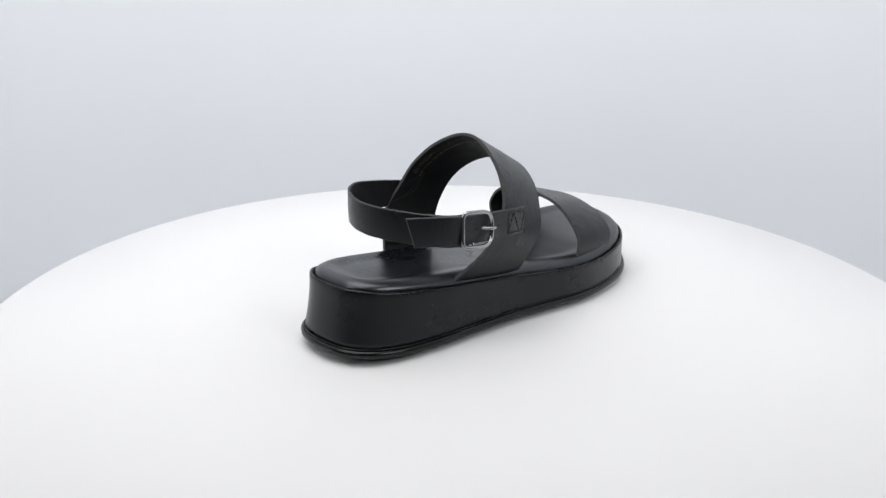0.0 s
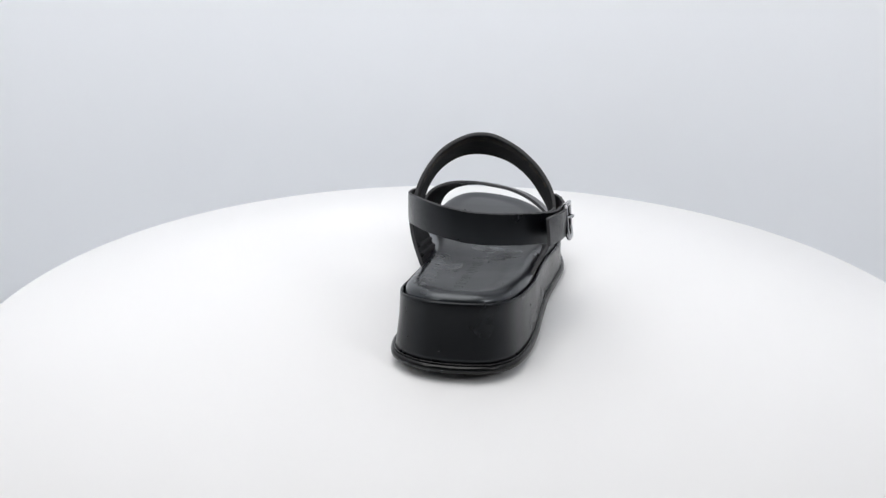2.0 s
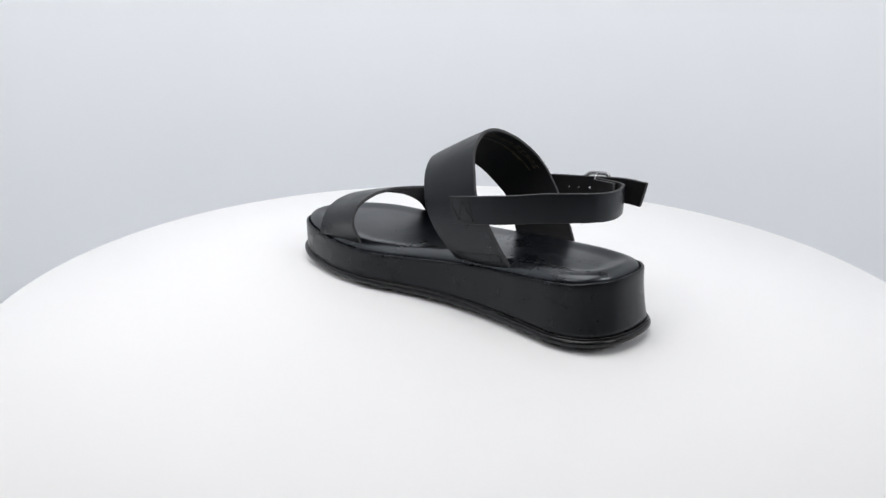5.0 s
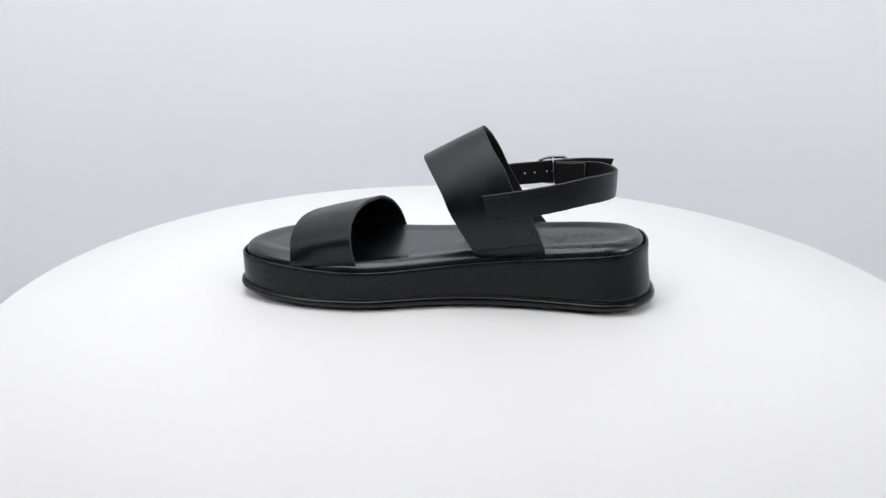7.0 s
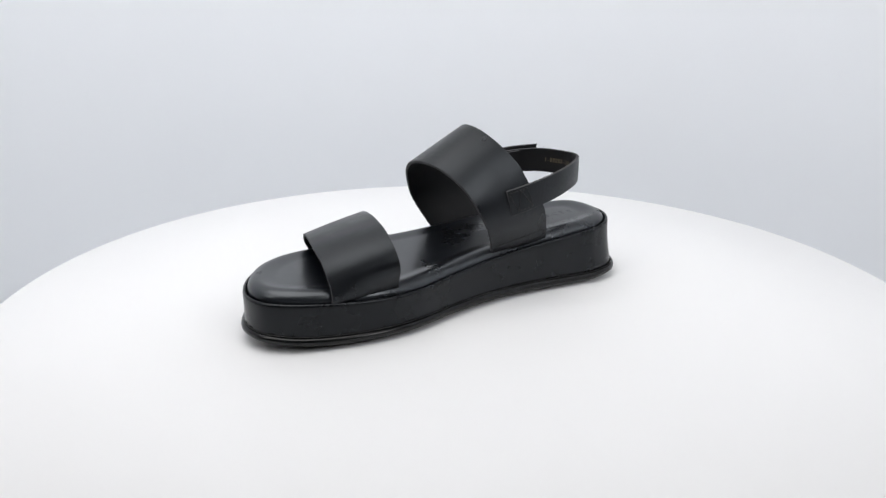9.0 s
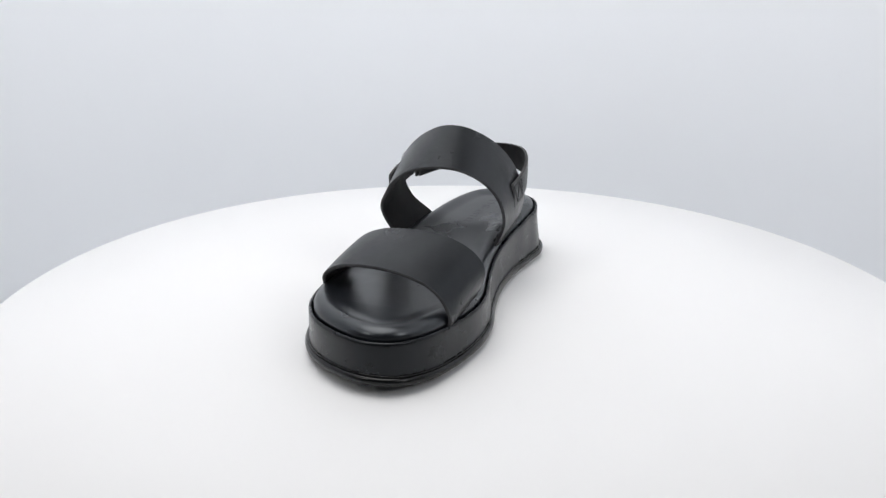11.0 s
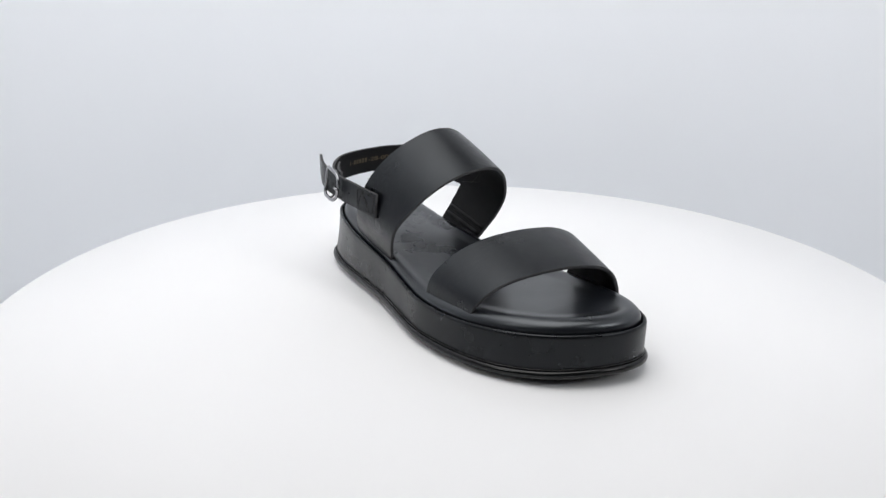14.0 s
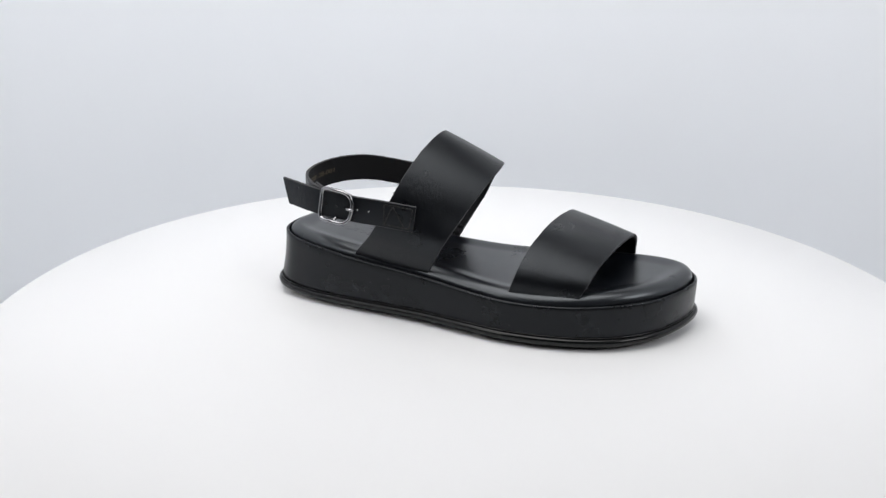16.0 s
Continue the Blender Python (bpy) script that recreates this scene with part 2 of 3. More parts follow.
def make_sole():
    x = RIM[:, 0]
    lift = lift_z(x)
    fade = 1 - 0.55 * np.exp(-((x + 0.01) / 0.04) ** 2) * (RIM[:, 1] > 0)   # the rim thins at the inner waist
    curl = np.clip((-0.085 - x) / 0.041, 0, 1) ** 2 + np.clip((x - 0.095) / 0.055, 0, 1) ** 2   # the underside rolls up at heel and toe
    loops = [lay(inset(0.020 + 0.010 * curl), np.full(len(x), GROUND)), lay(inset(0.0082 + 0.006 * curl), lift * 0.65 + GROUND * 0.35), lay(inset(0.0048 + 0.003 * curl), lift + 0.0009 + 0.0004 * curl),
             lay(inset(0.0020), lift + 0.0026 + 0.0003 * curl),
             lay(inset(0.0002 + 0.001 * (1 - fade)), lift + 0.0042), lay(inset(0.0018 * (1 - fade)), lift + 0.0054), lay(inset(0.0004 + 0.0016 * (1 - fade)), lift + 0.0066),
             lay(inset(0.0012 + 0.001 * (1 - fade)), lift + 0.0074), lay(inset(0.0022), lift + 0.0076), lay(inset(0.0024), lift + 0.0070), lay(inset(0.006), lift + 0.0070)]
    bm = bmesh.new()
    rows = rings(bm, loops)
    bm.faces.new(rows[0])
    bm.faces.new(rows[-1])
    part("outsole", bm, RUBBER, SANDAL, "black rubber outsole with a rounded rim")
    # a fine welt line over the rim
    bm = bmesh.new()
    tube(bm, lay(inset(0.0022), lift + 0.0081), 0.00048, closed=True, sides=8)
    part("welt", bm, RUBBER, SANDAL)
    # the leather-covered platform
    top, ln = top_z(x), lean(x)
    loops = [lay(inset(0.0058), lift + 0.0072), lay(inset(0.0024), lift + 0.0072)]
    for f in (0.12, 0.3, 0.5, 0.7, 0.86):
        loops.append(lay(inset(0.0024 + (ln - 0.0024) * (1 - (1 - f) ** 1.7)), lift + 0.0072 + (top - 0.0016 - lift - 0.0072) * f))
    loops += [lay(inset(ln), top - 0.0016), lay(inset(ln + 0.0002), top - 0.0006), lay(inset(ln + 0.0008), top), lay(inset(ln + 0.0014), top),
              lay(inset(ln + 0.0019), top - 0.0005), lay(inset(ln + 0.0022), top - 0.002), lay(inset(ln + 0.0023), top - 0.006), lay(inset(0.016), top - 0.006)]
    bm = bmesh.new()
    rows = rings(bm, loops)
    bm.faces.new(rows[-1])
    bm.faces.new(rows[0])
    part("midsole", bm, WALL, SANDAL, "satin black leather-wrapped platform wall")


BED_UP = 0.0068   # the pillow's crest above the wall's lip


def crest_z(x):
    """Height of the crest of the footbed's rolled edge along its length."""
    return top_z(x) + BED_UP - np.interp(x, (-0.125, -0.09, -0.04, 0.04), (0.0022, 0.0014, 0.0008, 0.0015)) + 0.0013 * np.clip((x - 0.06) / 0.05, 0, 1)


def bed_z(x, d):
    """Height of the cushioned footbed at a place that lies d inside its outline: a rolled edge, then a shallow dish."""
    roll = 0.0062 * (1 - np.sqrt(np.clip(1 - np.clip(1 - d / 0.0078, 0, 1) ** 2, 0, 1)))
    s = np.clip((d - 0.0055) / 0.0115, 0, 1)
    deep = 0.0014 + 0.0003 * np.clip((-0.02 - x) / 0.05, 0, 1)
    return crest_z(x) - roll - deep * s * s * (3 - 2 * s)


def depth_in(points, outline):
    """Distance of each point from a closed outline."""
    a, b = outline, np.roll(outline, -1, 0)
    ab = b - a
    t = np.einsum("pij,ij->pi", points[:, None] - a[None], ab) / np.maximum((ab ** 2).sum(1), 1e-12)
    near = a[None] + np.clip(t, 0, 1)[:, :, None] * ab[None]
    return np.sqrt(((points[:, None] - near) ** 2).sum(2).min(1))


def make_footbed():
    out = inset(lean(RIM[:, 0]) + 0.0027)
    for _ in range(6):
        out = (np.roll(out, 1, 0) + 2 * out + np.roll(out, -1, 0)) / 4
    k = len(out)
    heel, toe = int(np.argmin(out[:, 0])), int(np.argmax(out[:, 0]))
    order = [(heel + i) % k for i in range(k)]
    split = order.index(toe)
    side_b, side_a = out[order[:split + 1]], out[order[split:] + order[:1]]
    xs = np.linspace(out[heel, 0], out[toe, 0], 160)

    def across(side):
        o = np.argsort(side[:, 0], kind="stable")
        return np.interp(xs, side[o, 0], side[o, 1])
    yc = (across(side_b) + across(side_a)) / 2
    # every edge point runs in to the middle line, whose ends stop short of heel and toe
    mid_x = np.clip(out[:, 0], out[heel, 0] + 0.026, out[toe, 0] - 0.040)
    mid = np.column_stack([mid_x, np.interp(mid_x, xs, yc)])
    crest = crest_z(out[:, 0])
    loops = [lay(out, crest - 0.0125), lay(out, crest - 0.0085)]
    for f in np.linspace(0, 1, 34) ** 1.7:
        p = out + (mid - out) * f
        loops.append(lay(p, bed_z(p[:, 0], depth_in(p, out))))
    bm = bmesh.new()
    rings(bm, loops)
    bmesh.ops.remove_doubles(bm, verts=bm.verts, dist=1e-5)
    return part("footbed", bm, FOOTBED, SANDAL, "glossy black cushioned leather footbed with a rolled edge"), (xs, yc)


class Band:
    """A leather strip between two edge curves. at(u, v, h): u along, v across from the first edge to the second, h above the outer face."""

    def __init__(self, first, second, n=90, m=9, thick=0.0021, crown=0.0004, centre=(0, 0, 0.05), rough=0.00012):
        a, b = spline(first, n), spline(second, n)
        self.n, self.m, self.thick = n, m, thick
        v = np.linspace(0, 1, m)
        g = a[:, None] * (1 - v)[None, :, None] + b[:, None] * v[None, :, None]
        du, dv = np.gradient(g, axis=0), np.gradient(g, axis=1)
        nr = np.cross(du, dv)
        nr /= np.linalg.norm(nr, axis=2)[:, :, None]
        if np.mean(np.sum(nr * (g - np.array(centre)), axis=2)) < 0:
            nr = -nr
        g = g + nr * (crown * (1 - (2 * v - 1) ** 2))[None, :, None]
        # the cut edges are not quite straight
        for col, way in ((0, -1), (m - 1, 1)):
            w = np.array([0.8 * noise.noise(Vector(g[i, col]) * 420) + 0.7 * noise.noise(Vector(g[i, col]) * 1300) for i in range(n)])
            side = (g[:, col] - g[:, 1 if col == 0 else m - 2])
            side /= np.linalg.norm(side, axis=1)[:, None]
            g[:, col] += side * (w * rough)[:, None]
        self.g, self.nr = g, nr

    def at(self, u, v, h=0.0):
        i, j = min(max(u, 0), 1) * (self.n - 1), min(max(v, 0), 1) * (self.m - 1)
        a, b = min(int(i), self.n - 2), min(int(j), self.m - 2)
        s, t = i - a, j - b
        w = ((a, b, (1 - s) * (1 - t)), (a + 1, b, s * (1 - t)), (a, b + 1, (1 - s) * t), (a + 1, b + 1, s * t))
        return sum(self.g[p, q] * k for p, q, k in w) + h * sum(self.nr[p, q] * k for p, q, k in w)

    def mesh(self, holes=()):
        n, m, t = self.n, self.m, self.thick
        g, nr = self.g, self.nr
        side0, side1 = g[:, 0] - g[:, 1], g[:, -1] - g[:, -2]
        side0 = side0 / np.linalg.norm(side0, axis=1)[:, None]
        side1 = side1 / np.linalg.norm(side1, axis=1)[:, None]
        inner = g - nr * t
        r = 0.00035
        cols = [g[:, j] for j in range(m)]
        cols += [g[:, -1] + side1 * r - nr[:, -1] * t * 0.22, g[:, -1] + side1 * r - nr[:, -1] * t * 0.78]
        cols += [inner[:, j] for j in range(m - 1, -1, -1)]
        cols += [g[:, 0] + side0 * r - nr[:, 0] * t * 0.78, g[:, 0] + side0 * r - nr[:, 0] * t * 0.22]
        kinds = [0] * (m - 1) + [2, 2, 2] + [1] * (m - 1) + [2, 2, 2]
        bm = bmesh.new()
        rows = [[bm.verts.new(cols[c][i]) for c in range(len(cols))] for i in range(n)]
        back = lambda j: 2 * m + 1 - j
        for i in range(n - 1):
            for c in range(len(cols)):
                e = (c + 1) % len(cols)
                if (i, c) in holes or (i, back(c + 1)) in holes and c > m + 1:
                    continue
                bm.faces.new((rows[i][c], rows[i][e], rows[i + 1][e], rows[i + 1][c])).material_index = kinds[c]
        for i, j in holes:
            rim = [(i, j), (i + 1, j), (i + 1, j + 1), (i, j + 1)]
            for (a, b), (c, d) in zip(rim, rim[1:] + rim[:1]):
                bm.faces.new((rows[a][b], rows[c][d], rows[c][back(d)], rows[a][back(b)])).material_index = 2
        bm.faces.new(rows[0]).material_index = 2
        bm.faces.new(rows[-1]).material_index = 2
        for e in bm.edges:   # crisp cut edges
            if len({f.material_index for f in e.link_faces}) > 1:
                e.smooth = False
        return bm


def stitches(bm, band, run, pitch=0.0022, h=0.00018, radius=0.00036):
    """Short thread stitches along a run of (u, v) corners on a band."""
    for (u0, v0), (u1, v1) in zip(run, run[1:]):
        a, b = band.at(u0, v0), band.at(u1, v1)
        k = max(1, int(np.linalg.norm(b - a) / pitch))
        for i in range(k):
            f0, f1 = (i + 0.14) / k, (i + 0.86) / k
            pts = [band.at(u0 + (u1 - u0) * f, v0 + (v1 - v0) * f, h if 0.1 < s < 0.9 else -0.0001) for s, f in ((0, f0), (0.3, f0 * 0.7 + f1 * 0.3), (0.7, f0 * 0.3 + f1 * 0.7), (1, f1))]
            tube(bm, pts, radius, sides=5)


def grooves(bm, band, run, h=0.0001, radius=0.00035):
    """A pressed seam line along a run of (u, v) corners on a band."""
    for (u0, v0), (u1, v1) in zip(run, run[1:]):
        tube(bm, [band.at(u0 + (u1 - u0) * f, v0 + (v1 - v0) * f, h) for f in np.linspace(0, 1, 8)], radius, sides=5)


def frays(band, owner, count, seed):
    """Short loose fibres standing from the cut edges of a band."""
    rng = random.Random(seed)
    bm = bmesh.new()
    for _ in range(count):
        i, low = rng.randrange(4, band.n - 4), rng.random() < 0.35
        col, near = (band.m - 1, band.m - 2) if low else (0, 1)
        p = band.g[i, col] - band.nr[i, col] * band.thick * rng.uniform(0.1, 0.9)
        away = band.g[i, col] - band.g[i, near]
        away = away / np.linalg.norm(away)
        along = band.g[i + 1, col] - band.g[i - 1, col]
        along = along / np.linalg.norm(along)
        length, slant = rng.uniform(0.0005, 0.0013), rng.uniform(-1.2, 1.2)
        q = p + away * length * 0.6 + along * length * slant * 0.4
        tip = q + away * length * 0.25 + along * length * slant * 0.6
        tube(bm, [p - away * 0.0002, q, tip], 0.00009, sides=3)
    tagged(part("frayed_fibres", bm, LINING, owner), "loose black fibres on the raw cut edge", kind="stuff")


LEATHER_SET = (LEATHER, LINING, EDGE)
make_sole()
BED, BED_PLAN = make_footbed()

# the broad strap over the instep: rear edge and front edge, from the plain side over the top to the buckle side
INSTEP = Band(mm((-55.5, 13, 24), (-51.4, 21, 38.5), (-42.9, 27.8, 59.6), (-31.5, 26, 76), (-25.9, 21.5, 87.5), (-17.2, 11.7, 99.8), (-11.8, -2, 107.2), (-10.2, -10, 108.6),
                 (-10.8, -19.5, 107.8), (-15.1, -36.3, 100), (-20.8, -50.3, 87.4), (-27, -57.9, 73), (-40, -57.3, 51.5), (-56.2, -46.3, 33), (-59, -40, 24)),
              mm((-14, 13, 20.7), (-10.8, 17.9, 28.7), (-1.4, 27.6, 47.8), (6.5, 28.6, 62), (12.1, 24.5, 73.1), (18.3, 17, 82), (24.2, 5, 88.3), (27.2, -9, 89.4),
                 (26.2, -24.8, 86), (22, -38.6, 77.9), (16, -48.4, 67.3), (7.6, -56.6, 52.6), (-5.4, -51.6, 29.8), (-9.5, -47.5, 22)), n=260, m=11, centre=(0, -0.015, 0.05), rough=0.0002)
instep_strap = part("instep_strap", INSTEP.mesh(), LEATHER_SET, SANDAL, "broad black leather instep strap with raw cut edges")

TOE = Band(mm((63, 29, 18), (65.8, 34, 28), (67.2, 38.5, 41.6), (68.2, 33.2, 51.5), (67.2, 19.4, 58.2), (64.8, 3.5, 60), (61.8, -11, 59.3), (58.5, -28.9, 56.5), (53.8, -45.6, 48.6), (49.7, -57.0, 36.6), (46, -57.2, 24), (45, -51.7, 16)),
           mm((107.4, 30.5, 16.8), (107, 34.2, 25.7), (107.2, 32.2, 33.5), (107.9, 27.6, 40.5), (107.6, 20.3, 45.5), (106.6, 7.5, 49), (103.4, -8.5, 49.6), (99, -26.1, 47.5), (94.3, -41.6, 43), (90.2, -52.6, 34.8), (85.7, -54.8, 25.2), (85, -49.7, 16)),
           n=220, m=11, centre=(0.085, -0.012, 0.02), rough=0.0002)
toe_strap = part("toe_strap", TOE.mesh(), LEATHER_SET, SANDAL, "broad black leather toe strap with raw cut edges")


def ribbon(path, half, tip0=0.0, tip1=0.0, **kw):
    """A band standing on edge along a path of (x, y, z) in mm; tips: how far the upper edge runs past the lower at each end."""
    p = spline(mm(*path), 60)
    top, low = p + (0, 0, half), p - (0, 0, half)
    t0, t1 = p[0] - p[1], p[-1] - p[-2]
    t0, t1 = t0 / np.linalg.norm(t0), t1 / np.linalg.norm(t1)
    s = np.linspace(0, 1, 60)[:, None]
    top = top + t0 * tip0 * np.clip(1 - s * 6, 0, 1) + t1 * tip1 * np.clip(s * 6 - 5, 0, 1)
    return Band(top, low, centre=(-0.045, -0.02, 0.07), **kw)


SLING = ribbon(((-17, 29.0, 65), (-31, 29.2, 67.5), (-49, 27, 70.5), (-63.5, 23.2, 73), (-76, 17.3, 75), (-87, 8.3, 75.3), (-94.8, -4, 74.6), (-97.6, -17, 73.6), (-95.8, -30.5, 73),
                (-90.5, -43, 72.3), (-83, -51.5, 71), (-74, -57.5, 69.5), (-66, -60.6, 68.8), (-60, -61.7, 68.6)), 0.0083, tip0=0.004, n=200, m=7, rough=0.0002, thick=0.0018, crown=0.0002)
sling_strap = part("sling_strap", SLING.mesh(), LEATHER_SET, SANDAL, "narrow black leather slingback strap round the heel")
HOLED = ribbon(((-12, -59.2, 64.3), (-25, -61.6, 66), (-37, -63, 67.3), (-45, -63.9, 68), (-57, -64.4, 69.3), (-68, -64.5, 70.5), (-80, -62.4, 72), (-95, -56.8, 73.2)), 0.0076,
               tip0=0.002, tip1=0.0045, n=76, m=14, thick=0.0018, crown=0.0002)
punched = [(int(np.argmin(np.abs(HOLED.g[:, 6, 0] - x))), 6) for x in (-0.0373, -0.0445, -0.0577, -0.0648)]
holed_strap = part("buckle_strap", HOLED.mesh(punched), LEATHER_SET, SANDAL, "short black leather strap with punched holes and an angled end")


def make_buckle():
    c, right = np.array((-0.0578, -0.0655, 0.0695)), np.array((0.99, -0.09, -0.10))
    right = right / np.linalg.norm(right)
    up = np.array((0.08, 0.12, 0.99))
    up = up - right * (up @ right)
    up /= np.linalg.norm(up)
    outw = np.cross(right, up)
    if outw[1] > 0:
        outw = -outw
    w, h = 0.0104, 0.0094

    def outline(points, lift):
        """A closed bar through the corners (right, up), bowed outwards in the middle."""
        flat = spline(np.array(points, float), 64, closed=True)
        return [c + right * x + up * y + outw * (lift + 0.0010 - 0.0009 * (x / w) ** 2) for x, y in flat]
    # the toe side is round, the heel side straight with cut corners
    frame_run = [(-w, -0.70 * h), (-1.01 * w, 0), (-w, 0.70 * h), (-0.93 * w, 0.90 * h), (-0.74 * w, 0.99 * h), (-0.2 * w, 1.0 * h), (0.32 * w, 0.99 * h), (0.69 * w, 0.88 * h), (0.92 * w, 0.62 * h),
                 (w, 0.3 * h), (w, -0.3 * h), (0.92 * w, -0.62 * h), (0.69 * w, -0.88 * h), (0.32 * w, -0.99 * h), (-0.2 * w, -1.0 * h), (-0.74 * w, -0.99 * h), (-0.93 * w, -0.90 * h)]
    buckle = tagged(new("buckle"), "dark polished gunmetal buckle, rounded at one end")
    buckle.parent = SANDAL
    bm = bmesh.new()
    tube(bm, outline(frame_run, 0.0002), 0.00125, closed=True, sides=12, flat=0.8)
    part("buckle_frame", bm, METAL, buckle)
    bm = bmesh.new()
    tube(bm, [c + right * -0.0012 + up * y + outw * o for y, o in ((-0.0098, 0.0008), (-0.0086, -0.0016), (-0.006, -0.0034), (0.006, -0.0034), (0.0086, -0.0016), (0.0098, 0.0008))], 0.0009, sides=8)
    part("bar", bm, METAL, buckle)
    bm = bmesh.new()
    tube(bm, [c + right * x + up * 0.0002 + outw * o for x, o in ((0.0030, -0.0034), (0.0056, -0.0014), (0.0074, 0.0008), (0.0092, 0.0020), (0.0110, 0.0020), (0.0124, 0.0012))], 0.0009, sides=8)
    part("prong", bm, METAL, buckle)


make_buckle()


# ---- small work on the straps: seams, stitches, print, holes ----
def make_seams():
    bm = bmesh.new()
    a, b = 0.004, 0.088
    for run in ([(a, 0.10), (b, 0.10), (b + 0.012, 0.90), (a + 0.03, 0.90), (a, 0.10)], [(a + 0.03, 0.88), (0.058, 0.12), (b + 0.010, 0.88)]):
        stitches(bm, SLING, run, pitch=0.0023, h=0.0001, radius=0.00032)
    part("stitching", bm, THREAD, sling_strap, "black thread stitched in a crossed box")
    bm = bmesh.new()
    a, b = 0.018, 0.205
    for run in ([(a, 0.10), (b, 0.10), (b, 0.90), (a + 0.01, 0.90), (a, 0.10)], [(a + 0.045, 0.88), (0.150, 0.12), (b - 0.004, 0.86)]):
        stitches(bm, HOLED, run, pitch=0.0024, h=0.0001, radius=0.00042)
    part("stitching", bm, THREAD, holed_strap, "black thread stitched in a crossed box")
    bm = bmesh.new()
    def foot(col, z):
        """u on the plain side's half at which a column of the band reaches the height z."""
        half = INSTEP.g[:INSTEP.n // 2, col, 2]
        return float(np.interp(z, half, np.arange(len(half)))) / (INSTEP.n - 1)
    hi0, hi1, lo0, lo1 = foot(0, 0.0425), foot(-1, 0.0350), foot(0, 0.0375), foot(-1, 0.0300)
    for run in ([(hi0, 0.05), (hi1, 0.95)], [(lo0, 0.06), (lo1, 0.94)], [(hi0, 0.05), (lo0, 0.06)], [(hi1, 0.95), (lo1, 0.94)]):
        stitches(bm, INSTEP, run, pitch=0.0027, h=0.0002, radius=0.00032)
    part("stitching", bm, THREAD, instep_strap, "double row of black thread at the strap's foot")
    # the slingback's seam seen from inside
    bm = bmesh.new()
    for run in ([(0.235, 0.02), (0.285, 0.36), (0.225, 0.36), (0.185, 0.02)], [(0.27, 0.34), (0.20, 0.20), (0.23, 0.06)]):
        grooves(bm, INSTEP, run, h=-INSTEP.thick, radius=0.00022)
    part("inner_stitching", bm, THREAD, instep_strap)
    # two folded ridges inside the plain side's foot
    for u, w in ((0.5 * (hi0 + hi1) + 0.012, 0.0013), (0.5 * (hi0 + hi1) - 0.012, 0.0015)):
        bm = bmesh.new()
        tube(bm, [INSTEP.at(u + (hi0 - hi1) * (0.5 - f), 0.03 + 0.94 * f, -INSTEP.thick) for f in np.linspace(0, 1, 14)], w, sides=8)
        part("lining_seam", bm, LINING, instep_strap)


def patch_on(bm, band, u0, u1, v0, v1, h, nu=4):
    rows = [[bm.verts.new(band.at(u, v, h)) for v in (v0, v1)] for u in np.linspace(u0, u1, nu)]
    for r, s in zip(rows, rows[1:]):
        bm.faces.new((r[0], r[1], s[1], s[0]))


def letters(bm, band, text, u0, metres, v_mid, size, h, length, height):
    """Text laid on the inner face of a band from u0 towards smaller u, fitted to a run in metres."""
    curve = bpy.data.curves.new("print_text", "FONT")
    curve.body, curve.size = text, 1.0
    ob = new("print_text", curve)
    me = bpy.data.meshes.new_from_object(ob.evaluated_get(bpy.context.evaluated_depsgraph_get()))
    xs = [v.co.x for v in me.vertices]
    k = metres / (max(xs) - min(xs))
    vs = [bm.verts.new(band.at(u0 - (v.co.x - min(xs)) * k / length, v_mid - (v.co.y - 0.35) * size / height, h)) for v in me.vertices]
    for p in me.polygons:
        bm.faces.new([vs[i] for i in p.vertices])
    bpy.data.objects.remove(ob)
    bpy.data.meshes.remove(me)
    bpy.data.curves.remove(curve)


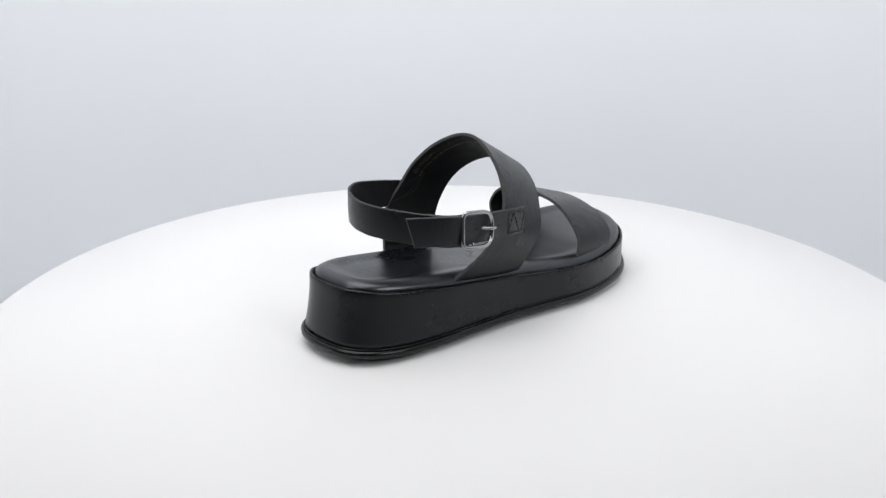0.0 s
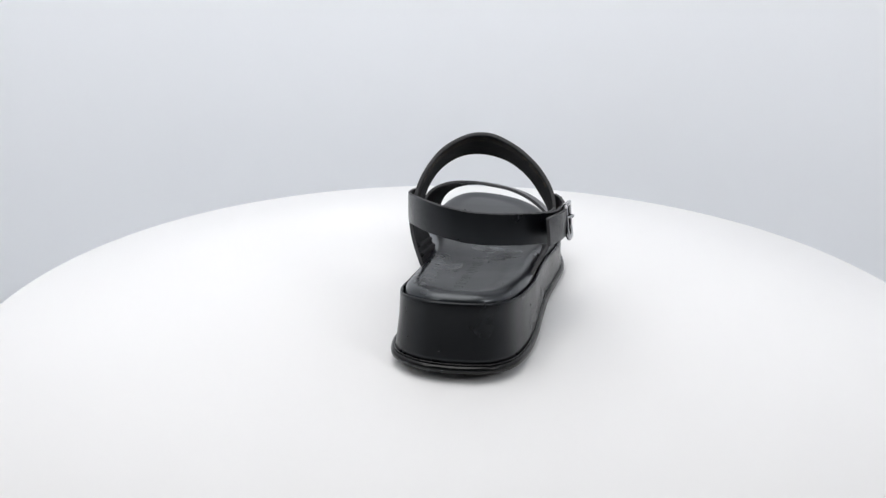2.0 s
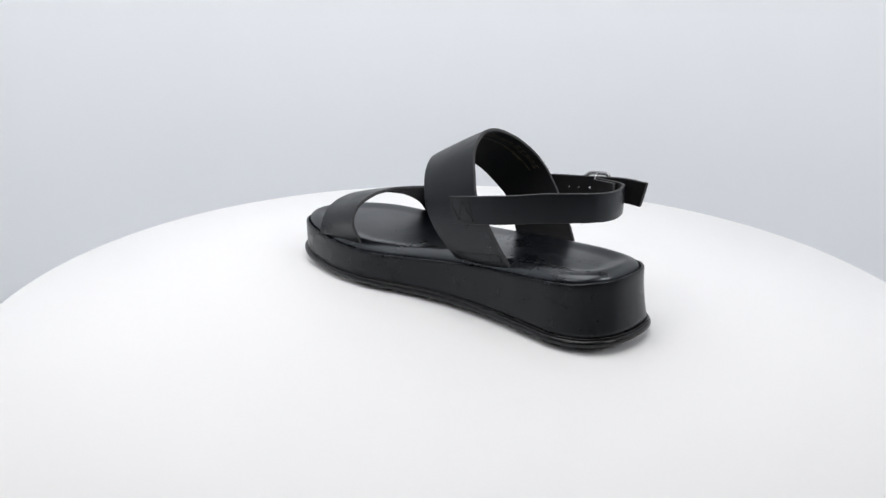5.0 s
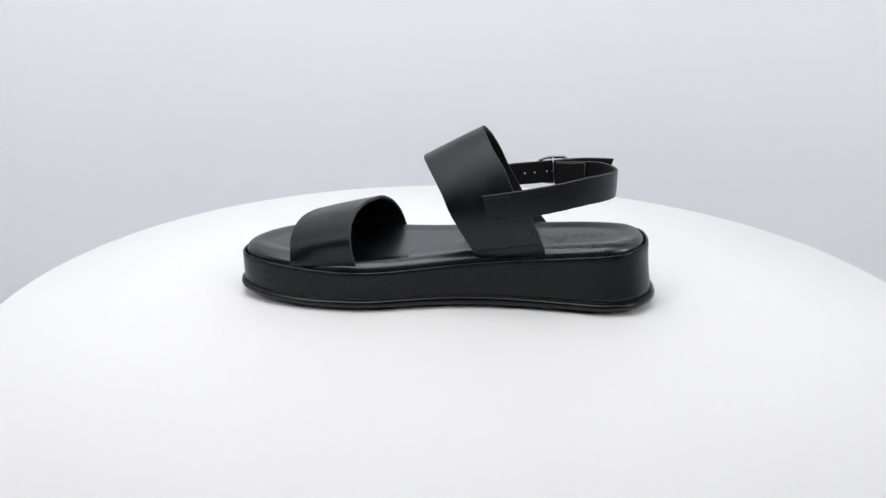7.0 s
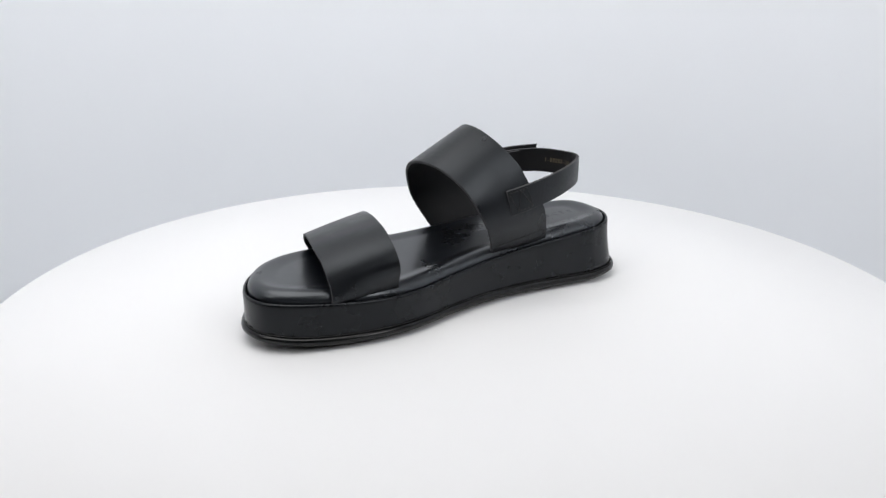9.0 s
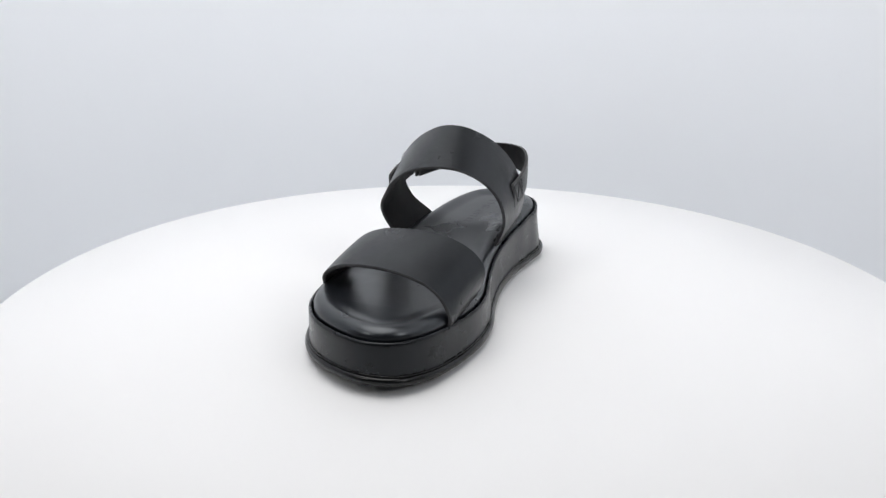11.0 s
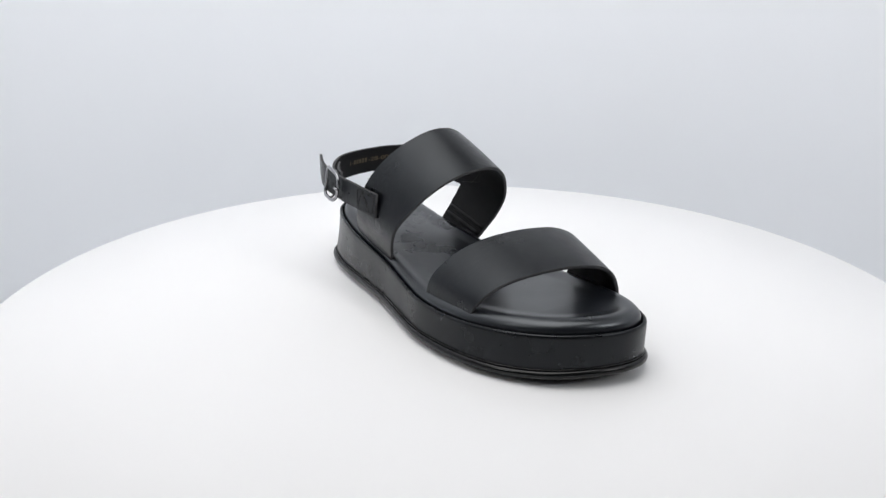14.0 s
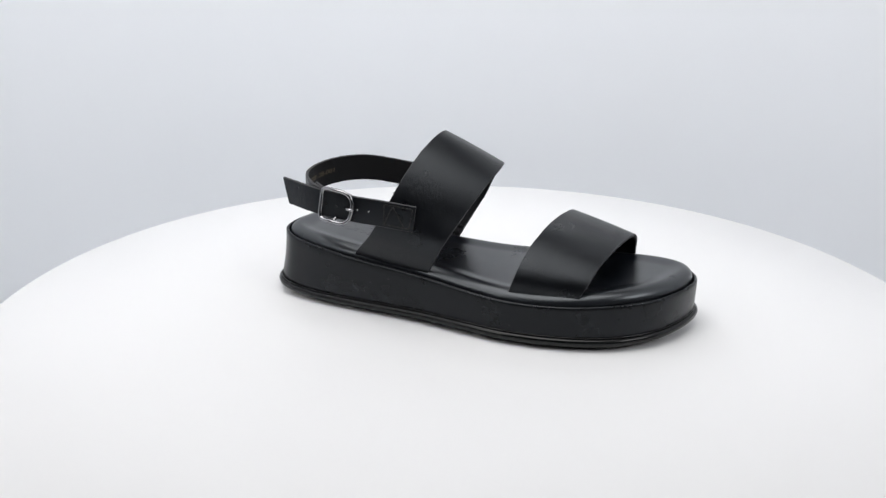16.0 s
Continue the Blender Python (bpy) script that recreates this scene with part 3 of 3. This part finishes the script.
def make_prints():
    # article code inside the slingback: legible ends, the middle as bars
    bm = bmesh.new()
    length, height, h = 0.169, 0.0166, -(SLING.thick + 0.00008)
    letters(bm, SLING, "1-", 0.735, 0.0034, 0.46, 0.0042, h, length, height)
    for i in range(5):
        u = 0.710 - i * 0.0150
        patch_on(bm, SLING, u, u - 0.0038, 0.37, 0.55, h, 2)
        patch_on(bm, SLING, u - 0.0062, u - 0.0098, 0.37, 0.55, h, 2)
        patch_on(bm, SLING, u - 0.0038, u - 0.0062, 0.37, 0.40, h, 2)
        patch_on(bm, SLING, u - 0.0038, u - 0.0062, 0.52, 0.55, h, 2)
    letters(bm, SLING, "-28-001", 0.632, 0.0180, 0.46, 0.0042, h, length, height)
    part("printed_code", bm, GOLD, sling_strap, "worn gold printed code", smooth=False)
    # worn gold marks inside the instep strap: outlined shapes and a row of bars below them
    rng = random.Random(7)
    bm = bmesh.new()
    h = -(INSTEP.thick + 0.00004)
    shapes = ([(0, 1), (0.1, 0.2), (0.4, 0.5), (0.5, 0), (0.9, 0.3), (1, 1), (0.5, 0.75), (0, 1)], [(0.1, 0.9), (0, 0.4), (0.45, 0), (1, 0.35), (0.85, 0.9), (0.4, 1), (0.1, 0.9)],
              [(0, 1), (0.3, 0), (0.55, 0.9), (0.8, 0.1), (1, 1)], [(0, 0.2), (0.9, 0), (0.2, 0.6), (1, 0.7), (0.5, 1), (0, 0.8)])
    u = 0.280
    while u < 0.70:
        w = rng.uniform(0.010, 0.026)
        v0, v1 = 0.09 + rng.uniform(0, 0.02), 0.20 - rng.uniform(0, 0.03)
        grooves(bm, INSTEP, [(u + w * x, v0 + (v1 - v0) * y) for x, y in rng.choice(shapes)], h=h, radius=0.00015)
        u += w + rng.uniform(0.003, 0.010)
    part("printed_mark", bm, GOLD, instep_strap, "worn gold printed outlines")
    bm = bmesh.new()
    u = 0.275
    while u < 0.71:
        w = rng.uniform(0.003, 0.0075)
        patch_on(bm, INSTEP, u, u + w, 0.262, 0.262 + rng.choice((0.02, 0.03, 0.045)), h - 0.00004, 2)
        u += w + rng.uniform(0.0022, 0.006)
    part("printed_line", bm, GOLD, instep_strap, "worn gold line of fine print", smooth=False)


def make_stamp():
    """Pressed strokes of an unreadable hand along the middle of the heel."""
    xs, yc = BED_PLAN
    rng = random.Random(3)
    bm = bmesh.new()

    def stroke(x, y, run, radius=0.00016):
        pts = []
        for dx, dy in run:
            px, py = x + dx, y + dy
            pts.append((px, py, float(bed_z(px, 0.03)) - 0.00008))
        tube(bm, spline(pts, 9), radius, sides=5)
    x = -0.098
    while x < -0.046:
        w, h = rng.uniform(0.0034, 0.0052), rng.uniform(0.0026, 0.0042)
        y = float(np.interp(x, xs, yc)) + 0.001
        marks = ([(0, -h), (0.3 * w, -0.2 * h), (0.25 * w, h)], [(0.25 * w, 0.7 * h), (0.8 * w, 0.9 * h), (0.9 * w, 0.1 * h), (0.4 * w, -0.1 * h)],
                 [(0.4 * w, -0.1 * h), (0.7 * w, -0.6 * h), (w, -h)], [(0, 0.2 * h), (0.5 * w, 0.5 * h), (w, -0.3 * h)], [(0.2 * w, -0.8 * h), (0.8 * w, -0.9 * h), (0.9 * w, 0.6 * h)])
        for run in rng.sample(marks, 3):
            stroke(x, y, run)
        x += w + rng.uniform(0.0008, 0.002)
    part("stamp", bm, LEATHER, BED, "faint stamped marks pressed into the heel")


def make_fold():
    """The end of the slingback doubled back on itself behind the buckle."""
    path = [SLING.at(f, 0.5, -0.0034) * 1000 for f in np.linspace(1.0, 0.86, 6)]
    band = ribbon([tuple(p) for p in path], 0.0078, n=30, m=5, thick=0.0016, crown=0.0001)
    part("folded_end", band.mesh(), LEATHER_SET, sling_strap, "doubled-back leather strap end")


make_seams()
frays(INSTEP, instep_strap, 70, 11)
frays(TOE, toe_strap, 40, 12)
frays(SLING, sling_strap, 110, 13)
frays(HOLED, holed_strap, 40, 14)
make_prints()
make_stamp()
make_fold()


# ---- motion of the turning things ----
def motions():
    """The platter carries the sandal round at an even rate, counter-clockwise from above."""
    rows = [(0.5 * k, 46.2 + 18.476 * 0.5 * k) for k in range(33)]
    walk(SANDAL, [(t, pose(0, 0, 0, 0, 0, a)) for t, a in rows])
    walk(TURN_PLATTER, [(t, pose(0, 0, GROUND - FLOOR_Z, 0, 0, a)) for t, a in rows])


motions()
